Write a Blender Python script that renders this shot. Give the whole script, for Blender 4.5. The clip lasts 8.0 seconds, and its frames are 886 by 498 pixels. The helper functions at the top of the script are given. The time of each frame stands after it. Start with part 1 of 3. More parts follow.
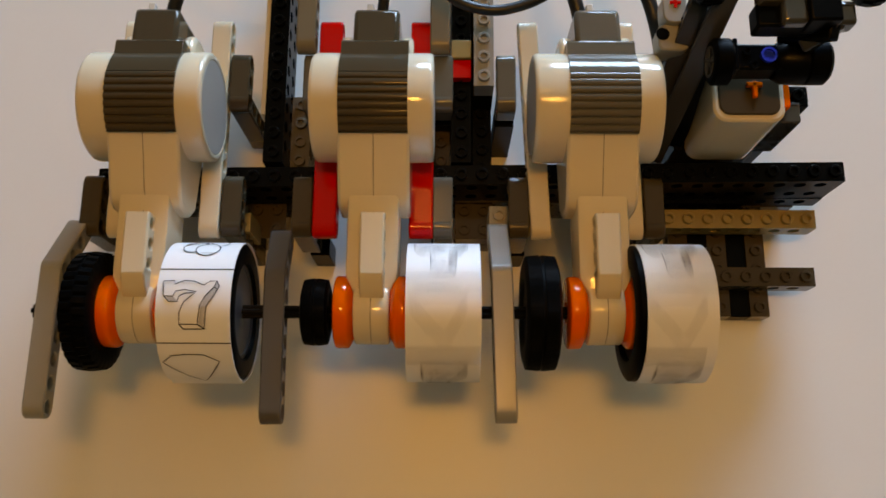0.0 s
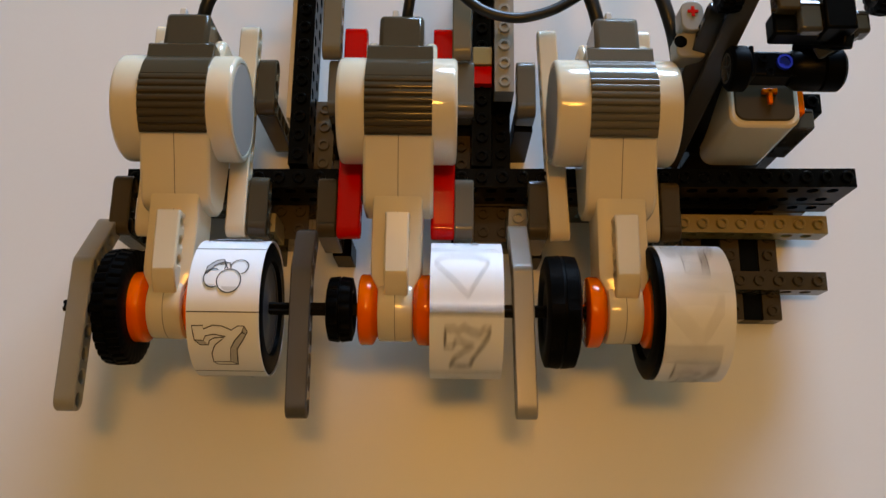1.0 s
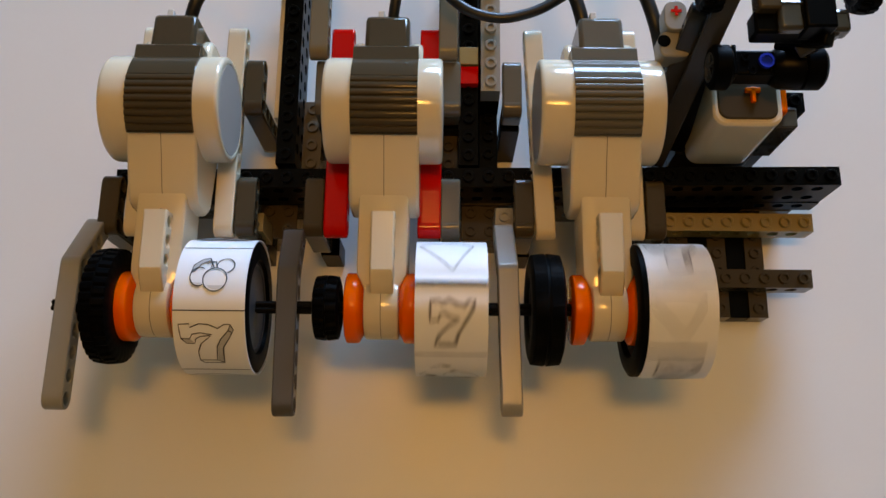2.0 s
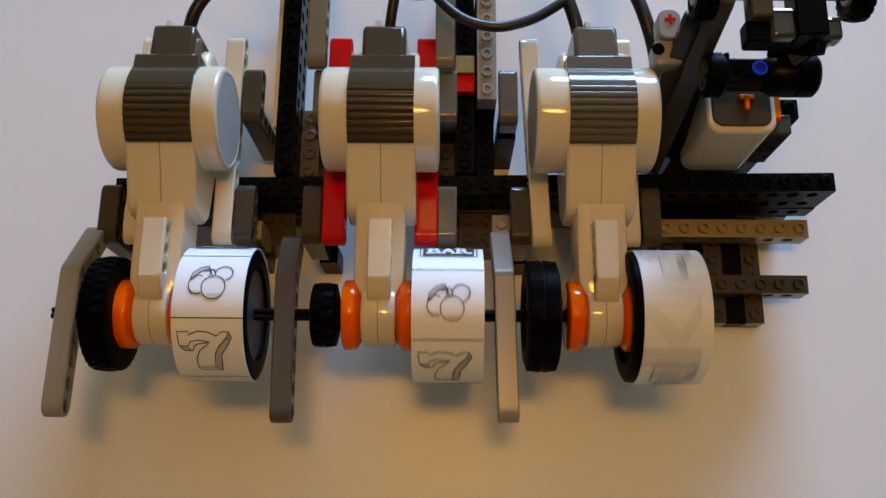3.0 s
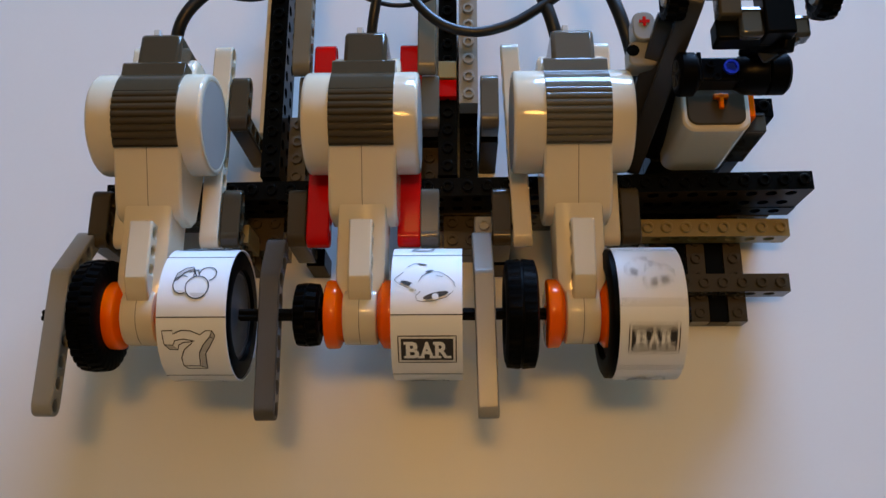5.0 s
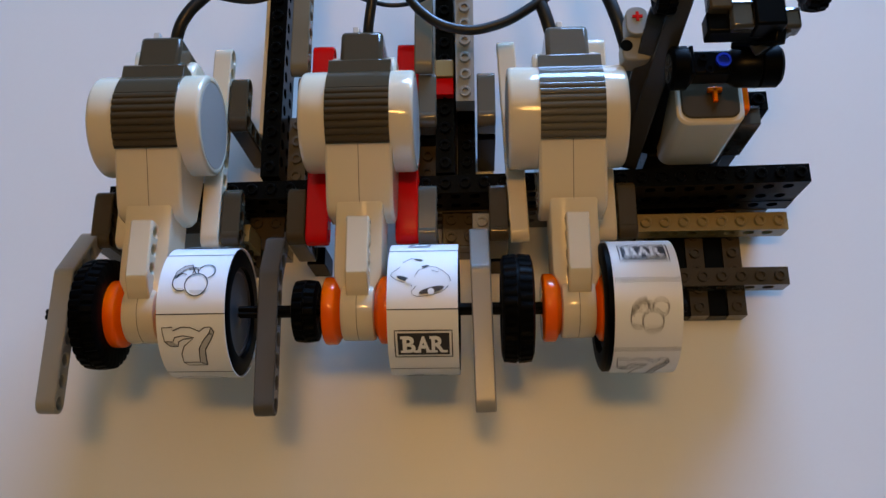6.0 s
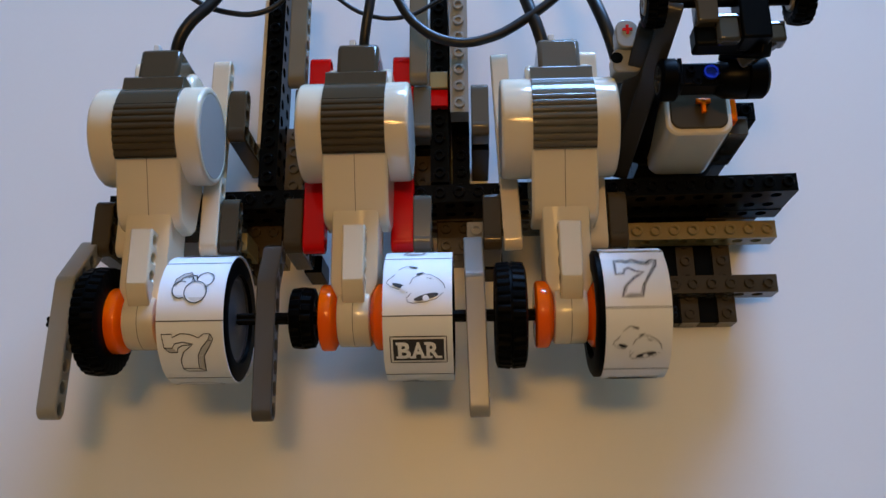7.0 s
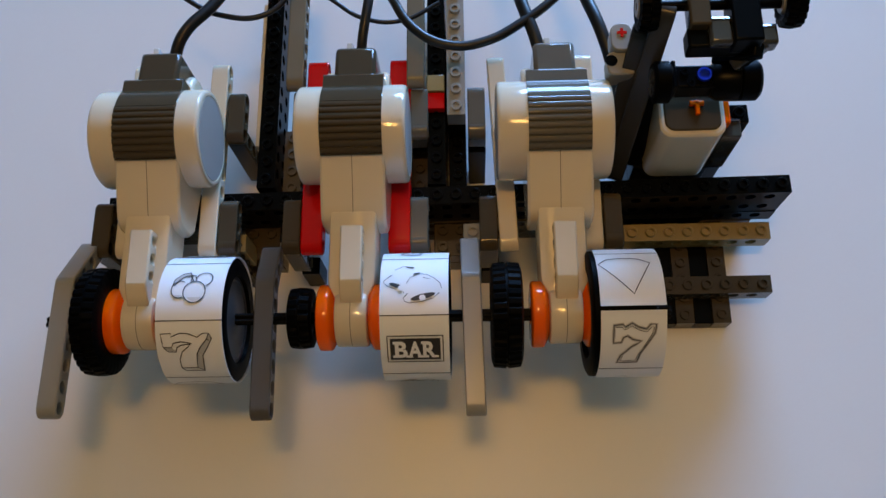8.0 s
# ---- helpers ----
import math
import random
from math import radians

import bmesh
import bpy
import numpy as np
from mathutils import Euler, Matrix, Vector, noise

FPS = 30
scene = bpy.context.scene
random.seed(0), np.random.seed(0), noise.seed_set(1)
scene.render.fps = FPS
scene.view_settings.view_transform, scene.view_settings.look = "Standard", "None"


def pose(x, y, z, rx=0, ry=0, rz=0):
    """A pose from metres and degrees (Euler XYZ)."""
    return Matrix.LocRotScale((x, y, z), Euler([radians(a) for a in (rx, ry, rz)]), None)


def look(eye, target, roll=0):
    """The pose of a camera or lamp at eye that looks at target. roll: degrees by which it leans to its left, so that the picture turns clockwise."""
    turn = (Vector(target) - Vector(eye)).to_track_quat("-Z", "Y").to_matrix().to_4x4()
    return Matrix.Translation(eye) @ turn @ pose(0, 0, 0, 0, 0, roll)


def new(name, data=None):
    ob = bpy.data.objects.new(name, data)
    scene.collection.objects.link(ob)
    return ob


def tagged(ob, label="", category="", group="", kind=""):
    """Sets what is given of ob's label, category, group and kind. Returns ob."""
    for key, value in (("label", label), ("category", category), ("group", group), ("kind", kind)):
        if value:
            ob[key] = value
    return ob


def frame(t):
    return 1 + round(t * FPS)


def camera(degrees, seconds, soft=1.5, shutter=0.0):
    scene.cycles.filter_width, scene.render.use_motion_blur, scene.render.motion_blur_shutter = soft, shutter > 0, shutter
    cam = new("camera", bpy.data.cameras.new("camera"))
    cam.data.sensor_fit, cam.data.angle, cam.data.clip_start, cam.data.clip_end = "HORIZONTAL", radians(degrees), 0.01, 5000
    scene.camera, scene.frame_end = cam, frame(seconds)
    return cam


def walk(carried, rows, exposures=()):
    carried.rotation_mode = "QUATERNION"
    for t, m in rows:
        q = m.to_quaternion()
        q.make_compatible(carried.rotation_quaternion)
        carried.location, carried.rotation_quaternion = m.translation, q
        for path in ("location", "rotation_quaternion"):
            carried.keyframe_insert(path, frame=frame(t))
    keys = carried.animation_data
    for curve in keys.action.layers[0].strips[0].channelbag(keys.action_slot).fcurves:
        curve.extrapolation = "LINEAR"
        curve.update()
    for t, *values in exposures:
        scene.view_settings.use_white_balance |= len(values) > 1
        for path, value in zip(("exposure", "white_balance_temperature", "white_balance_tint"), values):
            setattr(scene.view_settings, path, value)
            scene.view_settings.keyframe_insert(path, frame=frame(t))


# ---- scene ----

# One brick module is 8 mm: the numbers of the machine below are in modules.
M = 0.008

# ---- camera ----
cam = camera(54.0, 8.0, soft=1.5, shutter=0.8)
PATH = [
    (0.0, (0.02508, -0.09970, 0.36307), (0.02425, -0.01405, 0.02372), -0.321),
    (0.5, (0.02042, -0.10480, 0.36452), (0.01797, -0.01682, 0.02577), -1.292),
    (1.0, (0.01769, -0.10679, 0.36894), (0.01623, -0.01539, 0.03109), -0.194),
    (1.5, (0.02006, -0.10791, 0.36993), (0.01882, -0.01594, 0.03223), -0.118),
    (3.0, (0.02462, -0.10889, 0.37278), (0.02252, -0.01414, 0.03586), -0.918),
    (3.5, (0.02503, -0.10811, 0.37376), (0.02203, -0.01175, 0.03729), -1.366),
    (4.0, (0.02898, -0.10962, 0.37389), (0.02548, -0.01300, 0.03751), -1.761),
    (4.5, (0.03226, -0.11365, 0.37544), (0.02804, -0.01417, 0.03990), -2.333),
    (6.0, (0.04364, -0.12122, 0.37756), (0.03008, -0.01733, 0.04361), -8.097),
    (6.5, (0.04156, -0.12315, 0.38109), (0.02959, -0.01727, 0.04770), -7.235),
    (7.0, (0.04438, -0.12411, 0.38321), (0.03251, -0.01611, 0.05050), -7.053),
    (7.5, (0.04525, -0.12615, 0.38461), (0.03375, -0.01642, 0.05245), -6.836),
    (8.0, (0.04535, -0.12751, 0.38542), (0.03392, -0.01674, 0.05361), -6.727),
]
EXPOSURES = [(0.0, -0.2, 11200, 19), (1.0, -0.16, 10200, 19), (3.5, -0.16, 8050, 18), (4.5, -0.18, 7450, 18), (6.5, -0.2, 6750, 17), (8.0, -0.24, 6650, 15)]
walk(cam, [(t, look(eye, target, roll)) for t, eye, target, roll in PATH], EXPOSURES)

# ---- world and lights ----
world = bpy.data.worlds.new("world")
scene.world = world
world.use_nodes = True
sky = world.node_tree.nodes.new("ShaderNodeTexSky")
sky.sky_type, sky.sun_disc, sky.sun_elevation, sky.sun_rotation = "NISHITA", False, radians(35), radians(120)
world.node_tree.links.new(sky.outputs[0], world.node_tree.nodes["Background"].inputs[0])
world.node_tree.nodes["Background"].inputs[1].default_value = 0.1


def area_lamp(name, m, sx, sy, power, colour, shape="RECTANGLE"):
    data = bpy.data.lights.new(name, "AREA")
    data.shape, data.size, data.size_y, data.energy, data.color = shape, sx, sy, power, colour
    ob = new(name, data)
    ob.matrix_world = m
    return ob


# daylight in the window opening behind the machine, and the four warm bulbs of the pendant lamp above it
WINDOW = (0.62, 2.02, 0.54)
area_lamp("window_light", look((WINDOW[0], WINDOW[1] - 0.03, WINDOW[2]), (0.05, 0, 0.0)), 1.05, 0.46, 118, (0.24, 0.515, 1.0))
LAMP = (0.04, 0.05, 0.88)
BULBS = ((-0.06, 0.19, 0.35), (-0.05, -0.06, 2.35), (0.0, -0.07, 2.35), (0.05, -0.08, 2.35))
for dx, dy, power in BULBS:
    bulb = bpy.data.lights.new("lamp_light", "POINT")
    bulb.energy, bulb.color, bulb.shadow_soft_size = power, (1.0, 0.54, 0.13), 0.045
    new("lamp_light", bulb).location = (LAMP[0] + dx, LAMP[1] + dy, LAMP[2])


# ---- materials ----
def material(name, colour, rough=0.35, metal=0.0, vary=0.06, scale=260.0, bump=0.0, spec=0.5, coat=0.0, patch=25.0):
    m = bpy.data.materials.new(name)
    m.use_nodes = True
    n, l = m.node_tree.nodes, m.node_tree.links
    b = n["Principled BSDF"]
    b.inputs["Metallic"].default_value = metal
    b.inputs["Specular IOR Level"].default_value = spec
    b.inputs["Coat Weight"].default_value = coat
    b.inputs["Coat Roughness"].default_value = 0.15
    co = n.new("ShaderNodeTexCoord")
    fine, broad = n.new("ShaderNodeTexNoise"), n.new("ShaderNodeTexNoise")
    fine.inputs["Scale"].default_value, broad.inputs["Scale"].default_value = scale, patch
    fine.inputs["Detail"].default_value, broad.inputs["Detail"].default_value = 4, 5
    mix = n.new("ShaderNodeMixRGB")
    mix.inputs[1].default_value = (*[c * (1 - vary) for c in colour], 1)
    mix.inputs[2].default_value = (*[min(1, c * (1 + vary)) for c in colour], 1)
    ramp = n.new("ShaderNodeMapRange")
    ramp.inputs["From Min"].default_value, ramp.inputs["From Max"].default_value = 0.3, 0.7
    ramp.inputs["To Min"].default_value, ramp.inputs["To Max"].default_value = max(0.03, rough - 0.008), rough + 0.015
    bm = n.new("ShaderNodeBump")
    bm.inputs["Strength"].default_value, bm.inputs["Distance"].default_value = bump, 0.0004
    for node in (fine, broad):
        l.new(co.outputs["Object"], node.inputs["Vector"])
    l.new(broad.outputs[0], mix.inputs[0])
    l.new(mix.outputs[0], b.inputs["Base Color"])
    l.new(fine.outputs[0], ramp.inputs["Value"])
    l.new(ramp.outputs[0], b.inputs["Roughness"])
    if bump > 0:
        l.new(fine.outputs[0], bm.inputs["Height"])
        l.new(bm.outputs[0], b.inputs["Normal"])
    return m


WHITE = material("white_plastic", (0.68, 0.585, 0.43), 0.1)
DISC = material("pale_grey_plastic", (0.40, 0.36, 0.32), 0.5)
CLEAR = material("clear_clip_plastic", (0.62, 0.60, 0.56), 0.12)
SEAM = material("dark_seam", (0.16, 0.13, 0.09), 0.6)
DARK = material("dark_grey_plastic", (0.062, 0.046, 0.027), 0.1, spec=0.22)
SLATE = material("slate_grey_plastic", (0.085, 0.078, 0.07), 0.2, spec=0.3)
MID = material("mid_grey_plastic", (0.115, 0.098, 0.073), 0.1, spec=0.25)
TAUPE = material("grey_brown_plastic", (0.17, 0.138, 0.09), 0.25, spec=0.25)
LIGHT = material("light_grey_plastic", (0.28, 0.265, 0.235), 0.3)
BLACK = material("black_plastic", (0.0013, 0.0013, 0.0015), 0.3, spec=0.06)
RUBBER = material("black_rubber", (0.0012, 0.0012, 0.0012), 0.45, bump=0.05, spec=0.03)
CABLE = material("black_cable", (0.008, 0.008, 0.009), 0.38, spec=0.4)
AXLE = material("black_axle_plastic", (0.005, 0.0045, 0.004), 0.5, spec=0.06)
CHARCOAL = material("charcoal_plastic", (0.032, 0.031, 0.030), 0.22, spec=0.3)
GLOSSY = material("glossy_grey_plastic", (0.034, 0.031, 0.027), 0.1, spec=0.7)
RED = material("red_plastic", (0.58, 0.004, 0.003), 0.07, spec=0.22)
ORANGE = material("orange_plastic", (1.0, 0.125, 0.0), 0.15, spec=0.3)
TAN = material("tan_plastic", (0.28, 0.20, 0.07), 0.32)
BLUE = material("blue_plastic", (0.01, 0.04, 0.50), 0.25)
PAPER = material("white_paper", (0.80, 0.80, 0.81), 0.45, vary=0.02, bump=0.03)
INK = material("black_ink", (0.025, 0.02, 0.02), 0.5)
FAINT = material("faint_ink", (0.62, 0.61, 0.61), 0.5)
PALE = material("pale_grey_ink", (0.45, 0.44, 0.44), 0.5)
RIM = material("grey_wheel_rim", (0.05, 0.05, 0.054), 0.4)
TABLE = material("white_laminate", (0.80, 0.79, 0.78), 0.38, vary=0.015, scale=900, bump=0.02, patch=6)
WALL = material("wall_paint", (0.34, 0.23, 0.11), 0.8, scale=60, bump=0.1, patch=2)
CEILING = material("ceiling_paint", (0.66, 0.50, 0.28), 0.8, scale=60, bump=0.1, patch=2)
FLOOR = material("wood_floor", (0.26, 0.17, 0.10), 0.5, vary=0.2, scale=30, patch=3)
METAL = material("lamp_metal", (0.5, 0.5, 0.5), 0.3, metal=1.0)


# ---- building blocks (in modules) ----
def mesh_of(name, bm, mat, smooth=True, angle=35):
    bmesh.ops.recalc_face_normals(bm, faces=bm.faces)
    bm.transform(Matrix.Scale(M, 4))
    me = bpy.data.meshes.new(name)
    bm.to_mesh(me)
    bm.free()
    me.materials.append(mat)
    if smooth:
        me.shade_smooth()
        me.set_sharp_from_angle(angle=radians(angle))
    return me


def hung(name, me, parent=None, label="", m=None, bevel=0.0):
    ob = new(name, me)
    if parent:
        ob.parent = parent
    if m is not None:
        ob.matrix_basis = m
    if label:
        ob["label"] = label
    if bevel:
        mod = ob.modifiers.new("bevel", "BEVEL")
        mod.width, mod.segments, mod.limit_method, mod.angle_limit = bevel * M, 2, "ANGLE", radians(50)
    return ob


def part(name, bm, mat, parent=None, label="", bevel=0.0, m=None, angle=35):
    return hung(name, mesh_of(name, bm, mat, angle=angle), parent, label, m, bevel)


def at(x, y, z, rx=0, ry=0, rz=0):
    return pose(x * M, y * M, z * M, rx, ry, rz)


def thing(name, label, category, m=None, group="", kind=""):
    ob = new(name)
    ob.empty_display_size = 0.01
    if m is not None:
        ob.matrix_basis = m
    return tagged(ob, label, category, group, kind)


def box(x0, x1, y0, y1, z0, z1, bm=None):
    bm = bm or bmesh.new()
    v = [bm.verts.new((x, y, z)) for z in (z0, z1) for y in (y0, y1) for x in (x0, x1)]
    for f in ((0, 1, 3, 2), (4, 5, 7, 6), (0, 1, 5, 4), (2, 3, 7, 6), (0, 2, 6, 4), (1, 3, 7, 5)):
        bm.faces.new([v[i] for i in f])
    return bm


def lathe(profile, segments=48, bm=None, closed=False, y=0.0, z=0.0):
    """Turns (x, radius) round the x axis; ends with radius 0 are capped by points."""
    bm = bm or bmesh.new()
    rings = []
    for x, r in profile:
        if r < 1e-6:
            rings.append([bm.verts.new((x, y, z))])
        else:
            rings.append([bm.verts.new((x, y + r * math.cos(2 * math.pi * i / segments), z + r * math.sin(2 * math.pi * i / segments))) for i in range(segments)])
    pairs = list(zip(rings, rings[1:])) + ([(rings[-1], rings[0])] if closed else [])
    for a, b in pairs:
        for i in range(segments):
            j = (i + 1) % segments
            q = [a[i % len(a)], a[j % len(a)], b[j % len(b)], b[i % len(b)]]
            q = list(dict.fromkeys(q))
            if len(q) > 2:
                bm.faces.new(q)
    return bm


def prism(outline, x0, x1, bm=None):
    """An outline of (y, z) between two planes of x."""
    bm = bm or bmesh.new()
    a = [bm.verts.new((x0, y, z)) for y, z in outline]
    b = [bm.verts.new((x1, y, z)) for y, z in outline]
    bm.faces.new(a), bm.faces.new(b)
    for i in range(len(a)):
        j = (i + 1) % len(a)
        bm.faces.new((a[i], a[j], b[j], b[i]))
    return bm


def holed(bm, cx, cz, half_w, half_h, r, y0, y1, round_left=False, round_right=False, n=16):
    """One cell of a beam in the x-z plane with a round hole through y."""
    def edge(a):
        c, s = math.cos(a), math.sin(a)
        if (c < -1e-6 and round_left) or (c > 1e-6 and round_right):
            return half_w * c, half_h * s
        k = 1 / max(abs(c), abs(s))
        return half_w * c * k, half_h * s * k
    ang = [2 * math.pi * i / n for i in range(n)]
    rim = []
    for y in (y0, y1):
        o = [bm.verts.new((cx + edge(a)[0], y, cz + edge(a)[1])) for a in ang]
        h = [bm.verts.new((cx + r * math.cos(a), y, cz + r * math.sin(a))) for a in ang]
        for i in range(n):
            j = (i + 1) % n
            bm.faces.new((o[i], o[j], h[j], h[i]))
        rim.append((o, h))
    (o0, h0), (o1, h1) = rim
    for i in range(n):
        j = (i + 1) % n
        bm.faces.new((h0[i], h0[j], h1[j], h1[i]))
        a = ang[i] + math.pi / n
        side = abs(math.cos(a)) > abs(math.sin(a))
        inner = side and not ((math.cos(a) < 0 and round_left) or (math.cos(a) > 0 and round_right))
        if not inner:
            bm.faces.new((o0[i], o0[j], o1[j], o1[i]))


def beam_mesh(n, mat, bm=None, flip=None, width=0.94):
    """A round-ended beam of n holes along x, from hole 0 at the origin, holes through y."""
    bm = bm or bmesh.new()
    w = width / 2
    for i in range(n):
        holed(bm, i, 0, 0.5 if 0 < i < n - 1 else 0.5, 0.47, 0.3, -w, w, i == 0, i == n - 1)
    bmesh.ops.remove_doubles(bm, verts=bm.verts, dist=1e-4)
    return bm


def bent_beam(first, second, degrees):
    """Two beam arms that share the hole at the origin: one along +x, one turned."""
    bm = beam_mesh(first, None)
    other = beam_mesh(second, None)
    other.transform(Matrix.Rotation(radians(degrees), 4, "Y"))
    tmp = bpy.data.meshes.new("tmp")
    other.to_mesh(tmp)
    other.free()
    bm.from_mesh(tmp)
    bpy.data.meshes.remove(tmp)
    return bm


STUDS = {}


def stud_mesh(mat):
    if mat.name not in STUDS:
        bm = lathe([(0.0, 0.3), (0.18, 0.3), (0.21, 0.27), (0.21, 0.17), (0.05, 0.16), (0.05, 0.0)], 20)
        bm.transform(Matrix.Rotation(radians(-90), 4, "Y"))
        STUDS[mat.name] = mesh_of("stud", bm, mat)
    return STUDS[mat.name]


def brick(n, mat, label, m, deep=1, holes=True, studs=True, high=1.2, name="toy_brick", group=""):
    """A brick of n x deep studs along +x from the first stud's centre; its base is at z 0."""
    ob = thing(name, label, "toy brick", m, group)
    bm = bmesh.new()
    e, top = 0.485, high
    y0, y1 = -e, deep - 1 + e
    if holes and n > 1:
        for i in range(n - 1):
            holed(bm, i + 0.5, 0.7 * high / 1.2, 0.5, 0.5 * high / 1.2, 0.3 * min(1, high), y0, y1)
        low = 0.2 * high / 1.2
        box(-0.0, n - 1, y0, y1, 0, low, bm)
        box(-e, 0, y0, y1, 0, top, bm), box(n - 1, n - 1 + e, y0, y1, 0, top, bm)
    else:
        box(-e, n - 1 + e, y0, y1, 0, top, bm)
    part("body", bm, mat, ob, bevel=0.0 if holes else 0.04)
    if studs:
        for i in range(n):
            for j in range(deep):
                hung("stud", stud_mesh(mat), ob, m=at(i, j, top))
    return ob


def beam(n, mat, label, m, name="toy_beam", group=""):
    """A beam thing of n holes along +y, holes through x, from its first hole."""
    bm = beam_mesh(n, mat)
    bm.transform(Matrix.Rotation(radians(90), 4, "Z"))
    ob = part(name, bm, mat, bevel=0.07, m=m)
    return tagged(ob, label, "toy beam", group)


def corner_beam(across, down, mat, label, m, group=""):
    """An L beam: its corner hole at the origin, one arm along +y, one down."""
    bm = bent_beam(across, down, 90)
    bm.transform(Matrix.Rotation(radians(90), 4, "Z"))
    ob = part("corner_beam", bm, mat, bevel=0.07, m=m)
    return tagged(ob, label, "toy beam", group)


# ---- the room ----
def room():
    x0, x1, y0, y1, z0, z1 = -1.9, 1.9, -1.9, 2.0, -0.74, 1.7
    k = 1 / M

    def slab(name, label, category, dims, mat):
        ob = part(name, box(*[d * k for d in dims]), mat)
        return tagged(ob, label, category, kind="structure")

    slab("floor", "brown wooden floor of the room", "floor", (x0, x1, y0, y1, z0 - 0.1, z0), FLOOR)
    slab("ceiling", "plain white ceiling", "ceiling", (x0, x1, y0, y1, z1, z1 + 0.1), CEILING)
    slab("wall_west", "plain painted wall", "wall", (x0 - 0.1, x0, y0, y1, z0, z1), WALL)
    slab("wall_east", "plain painted wall", "wall", (x1, x1 + 0.1, y0, y1, z0, z1), WALL)
    slab("wall_south", "plain painted wall", "wall", (x0, x1, y0 - 0.1, y0, z0, z1), WALL)
    wx, wz = (WINDOW[0] - 0.55, WINDOW[0] + 0.55), (WINDOW[2] - 0.28, WINDOW[2] + 0.28)
    bm = box(x0 * k, wx[0] * k, y1 * k, (y1 + 0.12) * k, z0 * k, z1 * k)
    box(wx[1] * k, x1 * k, y1 * k, (y1 + 0.12) * k, z0 * k, z1 * k, bm)
    box(wx[0] * k, wx[1] * k, y1 * k, (y1 + 0.12) * k, z0 * k, wz[0] * k, bm)
    box(wx[0] * k, wx[1] * k, y1 * k, (y1 + 0.12) * k, wz[1] * k, z1 * k, bm)
    tagged(part("wall_north", bm, WALL), "painted wall with a window opening", "wall", kind="structure")
    # the table
    table = thing("table", "white laminate table that carries the machine", "table")
    part("tabletop", box(-0.8 * k, 0.8 * k, -0.5 * k, 0.75 * k, -0.028 * k, 0), TABLE, table, bevel=0.3)
    for sx in (-0.74, 0.74):
        for sy in (-0.44, 0.69):
            part("leg", box((sx - 0.03) * k, (sx + 0.03) * k, (sy - 0.03) * k, (sy + 0.03) * k, z0 * k, -0.028 * k), TABLE, table, bevel=0.3)
    # the pendant lamp above it
    lamp = thing("pendant_lamp", "pendant lamp with four bare warm bulbs over the table", "lamp", pose(*LAMP))
    for dx, dy, power in BULBS:
        holder = lathe([(0.035 * k, 0.0), (0.035 * k, 0.014 * k), (0.07 * k, 0.014 * k), (0.08 * k, 0.006 * k), (0.08 * k, 0.0)])
        holder.transform(Matrix.Rotation(radians(-90), 4, "Y"))
        holder.transform(Matrix.Translation((dx * k, dy * k, 0)))
        part("socket", holder, METAL, lamp)
        length = math.hypot(dx, dy)
        arm = box(0, length * k, -0.005 * k, 0.005 * k, 0.08 * k, 0.092 * k)
        arm.transform(Matrix.Rotation(math.atan2(dy, dx), 4, "Z"))
        part("arm", arm, METAL, lamp, bevel=0.1)
    cord = lathe([(0.1 * k, 0.004 * k), ((1.7 - LAMP[2]) * k, 0.004 * k)], 8)
    cord.transform(Matrix.Rotation(radians(-90), 4, "Y"))
    part("cord", cord, CABLE, lamp)


room()


# ---- the motors ----
HUB_Y, HUB_Z = -5.88, 8.0
DRUM_Y, DRUM_Z, DRUM_R = 3.45, 8.5, 2.47


def arc(y, z, r, a0, a1, n):
    """Points on a circle, angles from straight up towards the back."""
    return [(y + r * math.sin(radians(a0 + (a1 - a0) * i / n)), z + r * math.cos(radians(a0 + (a1 - a0) * i / n))) for i in range(n + 1)]


